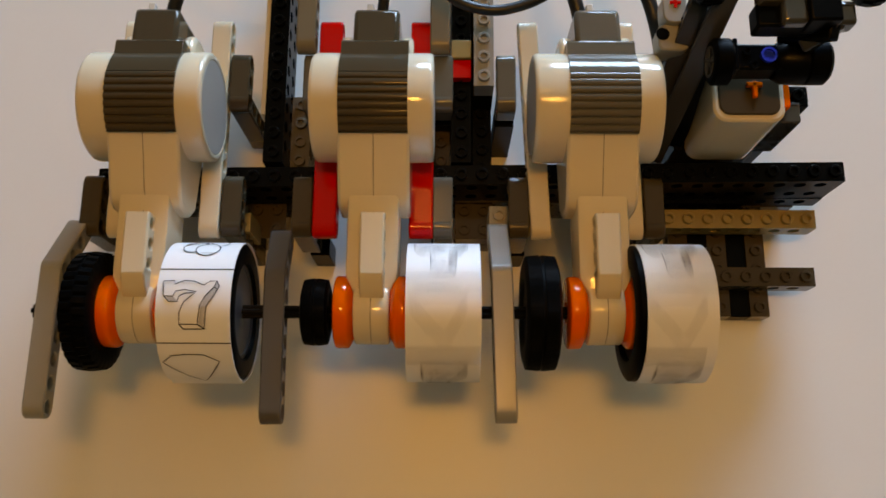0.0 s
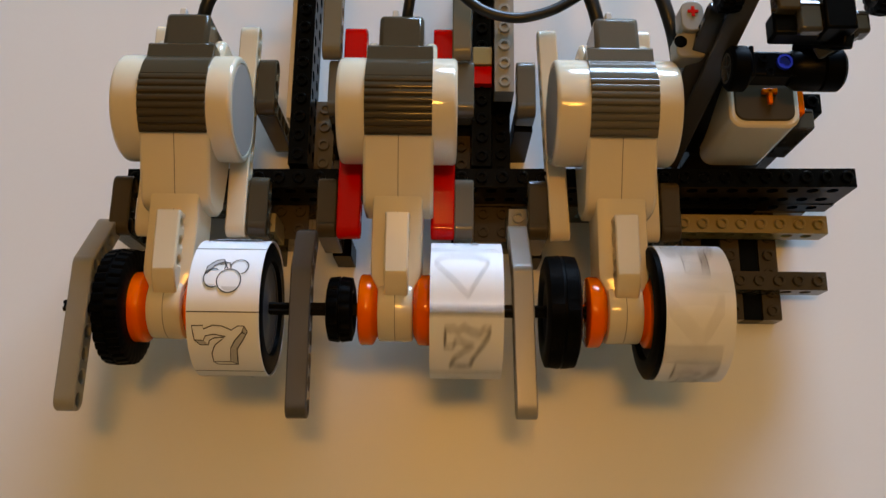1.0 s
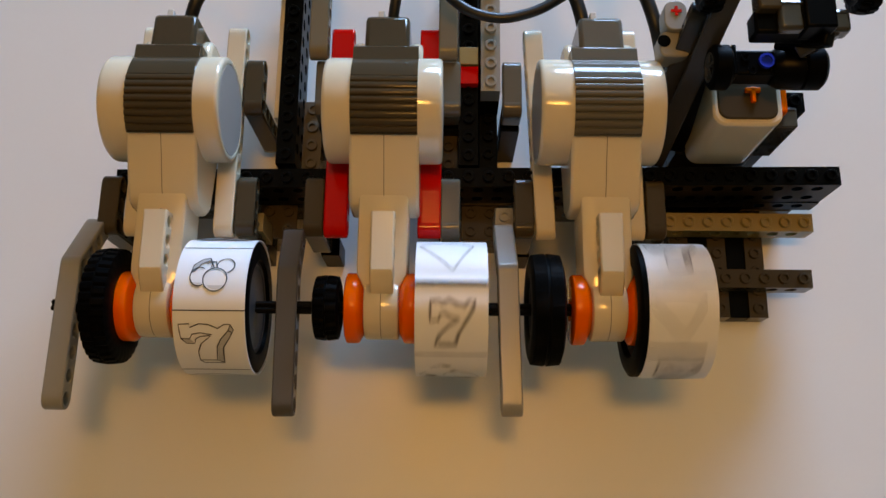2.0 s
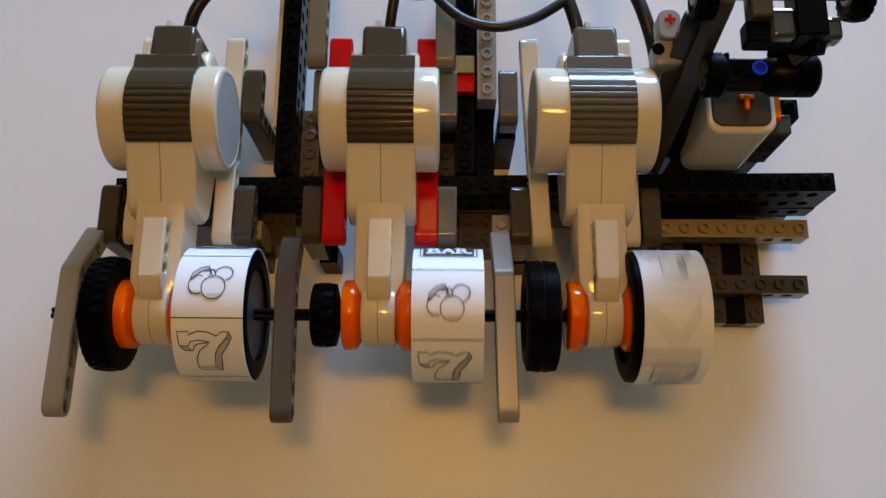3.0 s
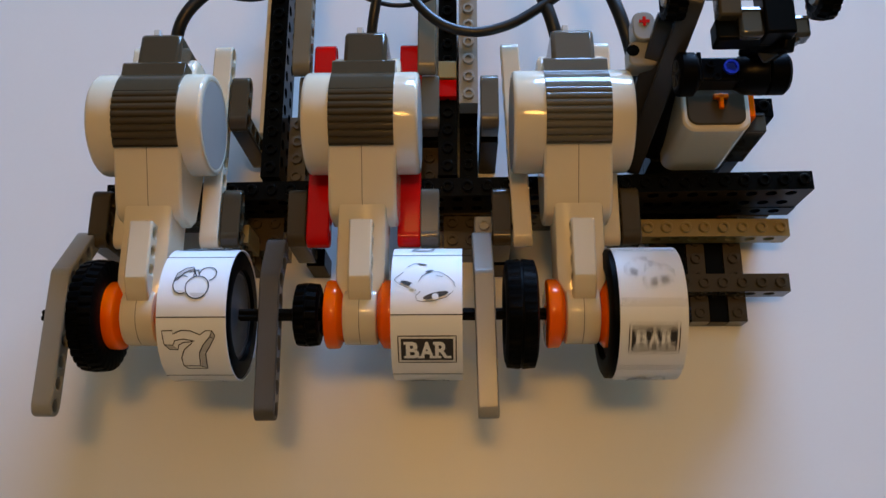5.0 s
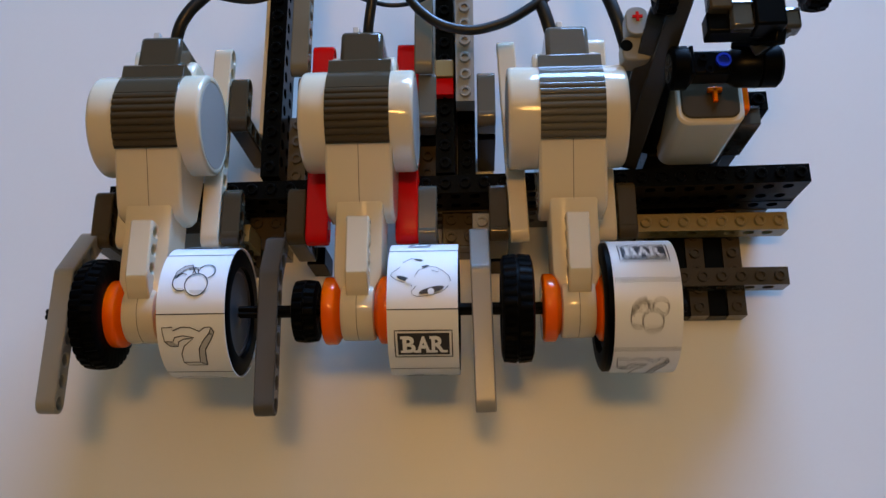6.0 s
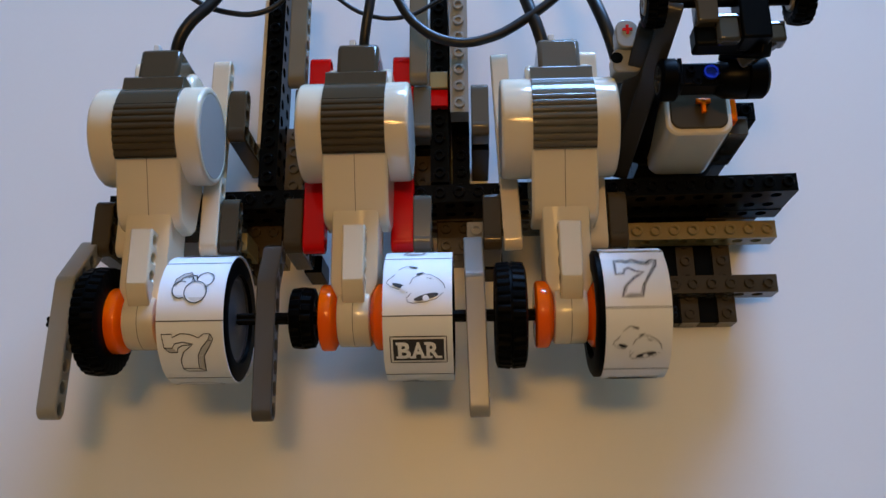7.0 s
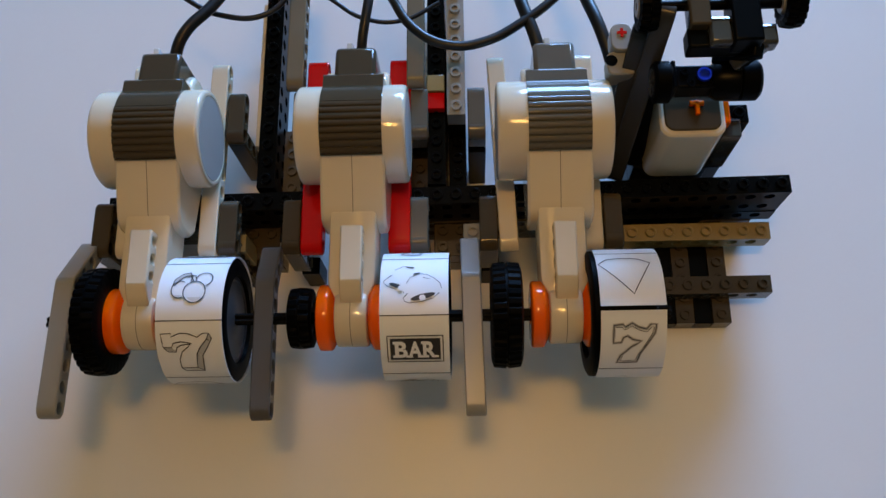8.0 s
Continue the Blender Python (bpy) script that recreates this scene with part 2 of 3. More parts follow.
def motor(c, grey, label):
    ob = thing("toy_motor", label, "motor", at(c, 0, 0), "motors of the machine")
    # round white side drums, each closed by a pale grey disc
    for s, w in ((-1, 2.98 if c == 10 else 2.8), (1, 2.62)):
        prof = [(1.45, 0), (1.45, DRUM_R), (w - 0.2, DRUM_R), (w - 0.09, DRUM_R - 0.03), (w - 0.02, DRUM_R - 0.1), (w, DRUM_R - 0.19), (w, DRUM_R - 0.3), (w - 0.03, DRUM_R - 0.33), (w - 0.03, 0)]
        drum = part("drum", lathe([(s * x, r) for x, r in prof], 64, y=DRUM_Y, z=DRUM_Z), WHITE, ob)
        disc = [(w - 0.06, DRUM_R - 0.36), (w - 0.005, DRUM_R - 0.37), (w + 0.02, 0.9), (w + 0.03, 0.0)]
        part("drum_disc", lathe([(s * x, r) for x, r in disc], 48, y=DRUM_Y, z=DRUM_Z), DISC, drum, "pale grey plastic disc")
    # pale clip that locks the plug, at one side of the tail
    clip = box(-0.46, -0.16, 7.7, 8.15, 9.15, 9.58)
    part("plug_clip", clip, CLEAR, ob, "pale clear plug clip", bevel=0.05)
    # ribbed grey band over the top
    ribs, out = 8, []
    out += [(DRUM_Y - 0.6, DRUM_Z)] + arc(DRUM_Y, DRUM_Z, 2.6, -47, -46, 1)
    a0, a1 = -45.5, 15
    for i in range(ribs):
        b0, b1 = a0 + (a1 - a0) * i / ribs, a0 + (a1 - a0) * (i + 1) / ribs
        d = b1 - b0
        for f, r in ((0.0, 2.53), (0.14, 2.6), (0.35, 2.625), (0.6, 2.625), (0.8, 2.6), (0.94, 2.53)):
            out += arc(DRUM_Y, DRUM_Z, r, b0 + f * d, b0 + f * d, 1)[:1]
    out += arc(DRUM_Y, DRUM_Z, 2.57, a1, 44, 6) + [(5.88, 10.27), (5.99, 10.16), (6.02, 6.6), (4.4, 6.3)]
    part("ribbed_band", prism(out, -1.5, 1.5), grey, ob, "ribbed grey plastic band", bevel=0.03, angle=25)
    # connector tail
    tail = [(5.4, 9.98), (7.84, 9.7), (7.84, 6.9), (5.4, 6.6)]
    part("connector_tail", prism(tail, -1.04, 1.04), grey, ob, "grey plastic cable socket", bevel=0.22)
    # white body in two halves with a seam between
    body = arc(DRUM_Y, DRUM_Z, 2.45, -36, -47, 3) + [(0.62, 9.74), (-0.6, 9.3), (-0.98, 9.12), (-1.28, 8.9), (-1.42, 8.5), (-1.45, 7.4), (-1.0, 6.75), (1.5, 6.2), (3.0, 6.2), (3.0, 9.0)]
    part("housing", prism(body, -1.58, 1.58), WHITE, ob, bevel=0.16)
    part("seam", prism([(y, z + 0.006) for y, z in body[1:10]] + [(-0.8, 7.5), (2.0, 8.0)], -0.017, 0.017), SEAM, ob)
    # the neck narrows towards the head
    neck = bmesh.new()
    rings = []
    for y in (-0.6, -1.2, -2.2, -3.2, -4.2, -4.55, -4.75, -4.95, -5.15, -5.35, -5.7):
        k = max(0.0, min(1.0, (-4.4 - y) / 0.95))
        w = 1.12 - 0.36 * k * k * (3 - 2 * k)
        top, low = 9.16 - 0.05 * min(1, (-0.6 - y) / 1.6), 7.0
        e = 0.13
        rings.append([neck.verts.new((x, y, z)) for x, z in ((-w, low), (-w, top - e), (-w + 0.04, top - 0.04), (-w + e, top), (w - e, top), (w - 0.04, top - 0.04), (w, top - e), (w, low))])
    for a, b in zip(rings, rings[1:]):
        for i in range(8):
            neck.faces.new((a[i], a[(i + 1) % 8], b[(i + 1) % 8], b[i]))
    neck.faces.new(rings[0]), neck.faces.new(rings[-1])
    part("neck", neck, WHITE, ob, angle=30)
    part("seam", box(-0.016, 0.016, -2.0, -1.2, 8.5, 9.128), SEAM, ob)
    part("head", lathe([(-0.76, 0), (-0.76, 1.3), (-0.72, 1.37), (-0.64, 1.4), (0.64, 1.4), (0.72, 1.37), (0.76, 1.3), (0.76, 0)], 48, y=HUB_Y, z=HUB_Z), WHITE, ob)
    part("seam", lathe([(-0.016, 0), (-0.016, 1.404), (0.016, 1.404), (0.016, 0)], 48, y=HUB_Y, z=HUB_Z), SEAM, ob)
    # raised mounting fin with three cross holes
    fin = bmesh.new()
    for i in range(3):
        holed(fin, i, 0, 0.5, 0.55, 0.28, -0.52, 0.52)
    bmesh.ops.remove_doubles(fin, verts=fin.verts, dist=1e-4)
    fin.transform(Matrix.Diagonal((0.88, 1, 1, 1)))
    fin.transform(Matrix.Rotation(radians(-90), 4, "Z"))
    part("mounting_fin", fin, WHITE, ob, bevel=0.08, m=at(0.04, -2.36, 9.4))
    front = [(-4.3, 9.953), (-4.6, 9.94), (-4.72, 9.88), (-5.12, 9.68), (-5.5, 9.36), (-5.66, 8.95), (-4.3, 8.85)]
    part("fin_nose", prism(front, -0.48, 0.56), WHITE, ob, bevel=0.08)
    for s in (-1, 1):
        clip = [(5.2, 9.3), (6.4, 9.15), (6.85, 8.8), (6.95, 8.2), (6.8, 6.6), (5.2, 6.6)]
        part("socket_clip", prism(clip, s * 1.05, s * 1.66), WHITE, ob, bevel=0.2)
    return ob


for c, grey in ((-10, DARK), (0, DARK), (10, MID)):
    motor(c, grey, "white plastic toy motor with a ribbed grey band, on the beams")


# ---- the reels ----
REEL_R = 3.0


def reel_map(u, v, lift):
    """From the flat drawing (u along the axle, v up the picture, in modules) to the drum."""
    a = -v / REEL_R
    r = REEL_R + lift
    return (u, -r * math.sin(a), r * math.cos(a))


def ribbon(lines, width, lift, bm=None):
    """Strokes of even width along lines of (u, v), laid on the drum."""
    bm = bm or bmesh.new()
    for line in lines:
        fine = [Vector(line[0])]
        for a, b in zip(line, line[1:]):
            a, b = Vector(a), Vector(b)
            n = max(1, int((b - a).length / 0.25))
            fine += [a.lerp(b, (i + 1) / n) for i in range(n)]
        shut = (fine[0] - fine[-1]).length < 1e-5
        rows = []
        for i, p in enumerate(fine):
            q0 = fine[i - 1] if i else (fine[-2] if shut else p)
            q1 = fine[i + 1] if i + 1 < len(fine) else (fine[1] if shut else p)
            d = (q1 - q0).normalized() if (q1 - q0).length > 1e-6 else Vector((1, 0))
            side = Vector((-d.y, d.x)) * width / 2
            rows.append([bm.verts.new(reel_map(*(p + side), lift)), bm.verts.new(reel_map(*(p - side), lift))])
        for a, b in zip(rows, rows[1:]):
            bm.faces.new((a[0], a[1], b[1], b[0]))
    return bm


def patch(outline, lift, bm=None):
    """A filled outline of (u, v) on the drum, fanned from its middle."""
    bm = bm or bmesh.new()
    mid = sum((Vector(p) for p in outline), Vector((0, 0))) / len(outline)
    rings = [[bm.verts.new(reel_map(*(mid.lerp(Vector(p), f)), lift)) for p in outline] for f in (0.35, 0.7, 1.0)]
    bm.faces.new(rings[0])
    for a, b in zip(rings, rings[1:]):
        for i in range(len(a)):
            j = (i + 1) % len(a)
            bm.faces.new((a[i], a[j], b[j], b[i]))
    return bm


def ring(cu, cv, ru, rv, a0=0, a1=360, n=28):
    return [(cu + ru * math.cos(radians(a0 + (a1 - a0) * i / n)), cv + rv * math.sin(radians(a0 + (a1 - a0) * i / n))) for i in range(n + 1)]


SEVEN = [(-1.16, 0.92), (-0.70, 0.94), (-0.69, 0.78), (-0.3, 0.95), (0.09, 0.92), (0.48, 0.75), (0.74, 0.93), (1.0, 0.93), (0.91, 0.66), (0.58, 0.28),
         (0.39, -0.08), (0.30, -0.84), (-0.43, -0.84), (-0.43, -0.36), (-0.26, 0.06), (0.22, 0.47), (-0.26, 0.56), (-0.61, 0.49), (-0.72, 0.28), (-1.09, 0.3), (-1.16, 0.92)]
SEVEN_SIDE = [[(1.0, 0.93), (1.13, 0.7), (0.91, 0.28), (0.65, -0.12), (0.58, -1.03), (-0.26, -1.03), (-0.43, -0.84)], [(0.30, -0.84), (0.58, -1.03)],
              [(-1.09, 0.3), (-0.87, 0.07), (-0.52, 0.07), (-0.47, 0.28), (-0.26, 0.4), (0.14, 0.44)], [(0.91, 0.66), (1.02, 0.6)]]


def symbol(kind, panel, size=1.0):
    def ink(lines, width=0.05, mat=INK, lift=0.035):
        lines = [[(u * size, v * size) for u, v in line] for line in lines]
        part("printed_line", ribbon(lines, width, lift), mat, panel)

    def fill(outlines, mat, lift=0.03, shift=(0, 0)):
        bm = bmesh.new()
        for o in outlines:
            o = [((u + shift[0]) * size, (v + shift[1]) * size) for u, v in o]
            patch(o[:-1] if o[0] == o[-1] else o, lift, bm)
        part("printed_patch", bm, mat, panel)

    if kind == "seven_block":
        ink([[(u - 0.1, v + 0.07) for u, v in line] for line in [SEVEN] + SEVEN_SIDE], 0.045)
        fill([[(1.0, 0.9), (1.1, 0.7), (0.9, 0.3), (0.65, -0.1), (0.42, -0.1), (0.6, 0.28), (0.92, 0.66)], [(0.42, -0.1), (0.64, -0.12), (0.56, -1.0), (0.34, -0.84)], [(-1.09, 0.27), (-0.87, 0.1), (-0.54, 0.1), (-0.7, 0.27)]], PALE, shift=(-0.1, 0.07))
    elif kind == "seven_outline":
        line = [(-1.02, 0.82), (-0.56, 0.86), (-0.46, 0.73), (-0.11, 0.91), (0.23, 0.73), (0.62, 0.64), (0.84, 0.85), (1.14, 0.85), (1.06, 0.46), (0.66, -0.1),
                (0.36, -0.55), (0.23, -1.06), (-0.79, -1.09), (-0.63, -0.65), (-0.11, -0.19), (0.4, 0.08), (-0.03, 0.16), (-0.33, 0.34), (-0.55, 0.25), (-0.63, 0.03), (-1.04, 0.0), (-1.02, 0.82)]
        line = [(0.86 * u, v) for u, v in line]
        ink([line], 0.15, PALE, 0.03)
        ink([line], 0.045)
        ink([[(0.86 * u, v) for u, v in ((-0.93, 0.73), (-0.6, 0.73), (-0.5, 0.6), (-0.11, 0.78), (0.25, 0.6), (0.64, 0.5), (0.88, 0.73), (1.02, 0.72), (0.94, 0.46), (0.55, -0.15), (0.26, -0.58), (0.15, -0.95), (-0.63, -0.97), (-0.52, -0.65))]], 0.03)
    elif kind == "diamond":
        ink([[(-1.38, 0.62), (-0.98, 0.98), (-0.42, 1.05), (0.36, 1.03), (0.95, 0.68), (0.06, -0.95), (-1.38, 0.62)]], 0.045)
    elif kind == "cherries":
        big, left, back = (0.18, -0.24, 0.5, 0.53), (-0.5, -0.12, 0.37, 0.43), (0.56, 0.42, 0.37, 0.37)
        fill([ring(*big, 180, 360), ring(*left, 150, 330)], PAPER, 0.028)
        ink([ring(*big), ring(*left, 60, 300), ring(*back, -75, 195)], 0.045)
        leaf = [(-0.86, 0.0), (-0.78, 0.43), (-0.46, 0.74), (-0.14, 0.82), (-0.11, 0.68), (-0.46, 0.5), (-0.74, 0.1)]
        fill([leaf[:3] + leaf[5:], leaf[2:6]], PALE)
        ink([leaf + leaf[:1], [(-0.14, 0.82), (-0.02, 0.45), (-0.06, 0.3)], [(-0.12, 0.68), (0.12, 0.6), (0.18, 0.4)], [(-0.26, 0.5), (0.14, 0.64)], [(-0.06, 0.6), (0.08, 0.3)]], 0.04)
        fill([ring(0.22, -0.48, 0.33, 0.22, 190, 350, 14), ring(-0.55, -0.4, 0.2, 0.11, 180, 350, 12)], FAINT, 0.032)
    elif kind == "bells":
        ink([[(-1.38, -0.04), (-1.32, 0.09), (-1.0, 0.39)], [(-0.87, 0.67), (-0.49, 0.93), (-0.06, 0.84)], [(-1.37, -0.06), (-1.17, -0.24), (-0.79, -0.39)], [(-0.49, -0.5), (-0.43, -0.57)],
             [(-0.43, -0.92), (-0.46, -0.78), (-0.27, -0.57)], [(-0.34, -0.11), (-0.19, 0.2), (0.15, 0.39)], [(0.3, 0.42), (0.58, 0.37), (0.92, 0.15), (1.16, -0.11), (1.23, -0.36)],
             [(-0.43, -0.95), (-0.19, -1.03), (0.32, -0.97), (0.84, -0.83), (1.14, -0.57)], [(0.4, 0.2), (0.7, 0.12)]], 0.026)
        def mouth(cu, cv, ru, rv, turn):
            c, s = math.cos(radians(turn)), math.sin(radians(turn))
            return [(cu + c * u - s * v, cv + s * u + c * v) for u, v in ring(0, 0, ru, rv)]
        fill([mouth(-0.8, -0.2, 0.33, 0.1, -20), mouth(0.4, -0.74, 0.56, 0.13, 14), mouth(-0.19, 0.84, 0.2, 0.05, -12), mouth(0.12, 0.44, 0.18, 0.05, 12)], INK)
        fill([mouth(-0.59, -0.33, 0.13, 0.13, 0), mouth(0.38, -0.8, 0.14, 0.14, 0)], PAPER, 0.045)
    elif kind == "bar":
        ink([[(-1.22, 0.66), (1.26, 0.66), (1.26, -0.66), (-1.22, -0.66), (-1.22, 0.66)]], 0.05)
        bm = bmesh.new()
        n = 10
        rows = [[bm.verts.new(reel_map(u * size, (-0.54 + 1.08 * i / n) * size, 0.03)) for u in (-1.1, 1.14)] for i in range(n + 1)]
        for a, b in zip(rows, rows[1:]):
            bm.faces.new((a[0], a[1], b[1], b[0]))
        part("printed_patch", bm, INK, panel)
        # the word, letter by letter from the built-in font with slab serifs, laid on the drum
        letters = (("B", -0.89, -0.33, ((-0.98, -0.6, 1), (-0.98, -0.6, -1))), ("A", -0.3, 0.32, ((-0.4, -0.1, -1), (0.12, 0.42, -1))),
                   ("R", 0.36, 0.95, ((0.28, 0.6, 1), (0.28, 0.62, -1), (0.76, 1.05, -1))))
        for letter, u_lo, u_hi, serifs in letters:
            curve = bpy.data.curves.new("letter", "FONT")
            curve.body, curve.size, curve.offset = letter, 1.2, 0.04
            flat = bpy.data.objects.new("letter", curve)
            scene.collection.objects.link(flat)
            me = bpy.data.meshes.new_from_object(flat.evaluated_get(bpy.context.evaluated_depsgraph_get()))
            bm = bmesh.new()
            bm.from_mesh(me)
            bpy.data.objects.remove(flat)
            bpy.data.meshes.remove(me)
            lo, hi = min(v.co.x for v in bm.verts), max(v.co.x for v in bm.verts)
            zl, zh = min(v.co.y for v in bm.verts), max(v.co.y for v in bm.verts)
            for i in range(1, 9):
                cut = zl + (zh - zl) * i / 9
                bmesh.ops.bisect_plane(bm, geom=bm.verts[:] + bm.edges[:] + bm.faces[:], plane_co=(0, cut, 0), plane_no=(0, 1, 0))
            for v in bm.verts:
                u, h = u_lo + (v.co.x - lo) * (u_hi - u_lo) / (hi - lo), (v.co.y - (zl + zh) / 2) * 0.82 / (zh - zl)
                v.co = reel_map(u * size, h * size, 0.06)
            for u0, u1, top in serifs:
                v0, v1 = sorted((top * 0.41, top * 0.28))
                bm.faces.new([bm.verts.new(reel_map(u * size, v * size, 0.056)) for u, v in ((u0, v0), (u1, v0), (u1, v1), (u0, v1))])
            part("printed_letter", bm, PAPER, panel, "white printed letter")


def tyre_mesh(width, radius, knobs, inner):
    w = width / 2
    n = knobs * 4
    # across the tread: x, radius, how deep the groove cuts, which half of the tread
    rows = [(-0.8, inner, 0, 0), (-1, inner + 0.25, 0, 0), (-1, radius - 0.35, 0.02, 0), (-0.86, radius - 0.06, 0.1, 0), (-0.1, radius, 0.1, 0), (-0.06, radius - 0.06, 0, 0),
            (0.06, radius - 0.06, 0, 2), (0.1, radius, 0.1, 2), (0.86, radius - 0.06, 0.1, 2), (1, radius - 0.35, 0.02, 2), (1, inner + 0.25, 0, 0), (0.8, inner, 0, 0)]
    bm = bmesh.new()
    rings = []
    for x, r, cut, shift in rows:
        ring_now = []
        for i in range(n):
            k = r - (cut if (i + shift) % 4 == 0 else 0)
            ring_now.append(bm.verts.new((x * w, k * math.cos(2 * math.pi * i / n), k * math.sin(2 * math.pi * i / n))))
        rings.append(ring_now)
    for a, b in zip(rings, rings[1:] + rings[:1]):
        for i in range(n):
            j = (i + 1) % n
            bm.faces.new((a[i], a[j], b[j], b[i]))
    return bm


def wheel_parts(ob, x, width, radius, knobs, inner, name):
    tyre = part(name, tyre_mesh(width, radius, knobs, inner), RUBBER, ob, "black ribbed rubber tyre", m=at(x, 0, 0))
    rim = lathe([(-width * 0.3, 0), (-width * 0.3, 0.4), (-width * 0.12, 0.45), (-width * 0.16, inner * 0.8), (-width * 0.4, inner), (width * 0.4, inner), (width * 0.16, inner * 0.8), (width * 0.12, 0.45), (width * 0.3, 0.4), (width * 0.3, 0)], 40)
    part("wheel_rim", rim, RIM, tyre, "dark grey plastic rim")
    return tyre


ORDER = ("bells", "bar", "cherries", "seven_block", "diamond", "seven_outline")


def reel(c, axle, tyre, span, label, sizes={}, slip=0.0):
    ob = thing("slot_reel", label, "slot machine reel", at(c, HUB_Y, HUB_Z), "reels of the machine")
    x0, x1 = axle
    rod = bmesh.new()
    box(x0, x1, -0.1, 0.1, -0.29, 0.29, rod), box(x0 + 0.001, x1 - 0.001, -0.29, 0.29, -0.1, 0.1, rod)
    part("axle", rod, AXLE, ob, "black cross axle", bevel=0.04)
    for s in (-1, 1):
        prof = [(0.79, 0), (0.79, 1.18), (0.95, 1.46), (1.0, 1.54), (1.06, 1.57), (1.48, 1.58), (1.55, 1.55), (1.6, 1.46), (1.6, 0.5), (1.48, 0.45), (1.48, 0)]
        part("hub", lathe([(s * x, r) for x, r in prof], 48), ORANGE, ob, "orange plastic hub")
    wheel_parts(ob, *tyre, "counterweight_tyre")
    r0, r1 = span
    mid = (r0 + r1) / 2
    drum = part("drum_tyre", lathe([(r0 - mid, 2.12), (r0 - mid, REEL_R - 0.22), (r0 - mid + 0.1, REEL_R - 0.06), (r1 - mid - 0.1, REEL_R - 0.06), (r1 - mid, REEL_R - 0.22), (r1 - mid, 2.12), (r1 - mid - 0.3, 2.02), (r0 - mid + 0.3, 2.02)], 64, closed=True), RUBBER, ob, "black tyre under the paper strip", m=at(mid - slip, 0, 0))
    part("drum_rim", lathe([(-1.0, 0), (-1.0, 0.5), (-0.5, 0.6), (-0.5, 1.6), (-1.2, 2.04), (1.2, 2.1), (1.3, 2.14), (1.33, 2.08), (1.33, 1.9), (1.28, 1.84), (1.3, 0.8), (1.34, 0.7), (1.34, 0)], 48), RIM, drum, "dark grey plastic rim")
    for k, kind in enumerate(ORDER):
        # each panel is a curved sheet of 60 degrees; the strip's ends leave a gap after the diamond
        lo, hi = -29.7, 29.7
        if kind == "diamond":
            hi = 28.2
        if kind == "seven_outline":
            lo = -28.0
        bm = bmesh.new()
        w = (r1 - r0) / 2
        rows = []
        for i in range(13):
            a = radians(lo + (hi - lo) * i / 12)
            lift = 0.0
            if (kind == "diamond" and i == 12) or (kind == "seven_outline" and i == 0):
                lift = 0.09
            rows.append([bm.verts.new((x, -(REEL_R + r + lift) * math.sin(a), (REEL_R + r + lift) * math.cos(a))) for x, r in ((-w, -0.05), (-w, 0.0), (w, 0.0), (w, -0.05))])
        for a, b in zip(rows, rows[1:]):
            for i in range(4):
                j = (i + 1) % 4
                bm.faces.new((a[i], a[j], b[j], b[i]))
        bm.faces.new(rows[0]), bm.faces.new(rows[-1])
        panel = part("paper_panel", bm, PAPER, ob, "white paper panel with a printed symbol", m=at(mid, 0, 0, 60 * k))
        symbol(kind, panel, sizes.get(kind, 1.0))
    # thin printed rules between the panels, and clear tape over the strip's joint
    for k in range(6):
        if k != 4:
            bm = ribbon([[(-w, 0), (w, 0)]], 0.05, 0.012)
            part("printed_rule", bm, INK, ob, m=at(mid, 0, 0, 60 * k + 30))
    return ob


reel_left = reel(-10, (-4.8, 5.5), (-2.1, 1.25, 2.6, 34, 1.4), (1.5, 4.5), "white paper slot reel showing cherries above a seven, on its axle")
reel_middle = reel(0, (-4.6, 5.6), (-2.45, 1.15, 1.47, 18, 0.7), (1.54, 4.61), "white paper slot reel with a small tyre, on its axle")
reel_right = reel(10, (-4.7, 5.0), (-2.75, 1.45, 2.52, 34, 1.3), (1.29, 4.16), "white paper slot reel with a large thin tyre, on its axle", {"bar": 0.86, "bells": 0.82, "cherries": 0.9}, 0.32)


# ---- supports and frame ----
SIDE = "side beams under the motors"
for c, mat, word in ((-10.05, WHITE, "white"), (-0.15, RED, "red"), (9.75, WHITE, "white")):
    for s in (-1, 1):
        brick(1, BLACK, "black upright block under the corner beam", at(c + s * 3.17 + (0.1 if s < 0 else -0.1), -1.5, 0.0), holes=False, studs=False, high=2.5, name="upright_block", group="upright blocks")
        wide = 1.2 if mat is RED else 1.0
        x = c + s * 2.15 - (0.2 if mat is RED and s < 0 else 0)
        turn = 2.4 if c + s == 8.75 else 0
        long = Matrix.Diagonal((wide, 1.015, 1, 1))
        beam(11, mat, f"{word} plastic beam with holes, lying beside the motor", at(x, -1.54, 6.0, 0, 0, turn) @ long, group=SIDE)
        corner_beam(3, 4, MID if (c, s) == (-0.15, 1) else DARK, "dark grey corner beam standing under the side beam", at(c + s * 3.17 - (0.25 if c < 0 and c * s > -5 and (c, s) != (-0.15, 1) else 0), -1.5, 6.0), "corner beams")
        inner = c + s > -2 and c + s < 9
        x = c + s * 3.17 - (0.5 if c + s == 8.75 else 0)
        corner_beam(3, 2 if inner else 6, MID if c + s > -2 else DARK, "dark grey corner beam standing under the side beam", at(x, 4.8, 6.0), "corner beams")
        if inner:
            brick(1, BLACK, "black upright block under the corner beam", at(x, 4.7, 0.0), holes=False, studs=False, high=4.5, name="upright_block", group="upright blocks")

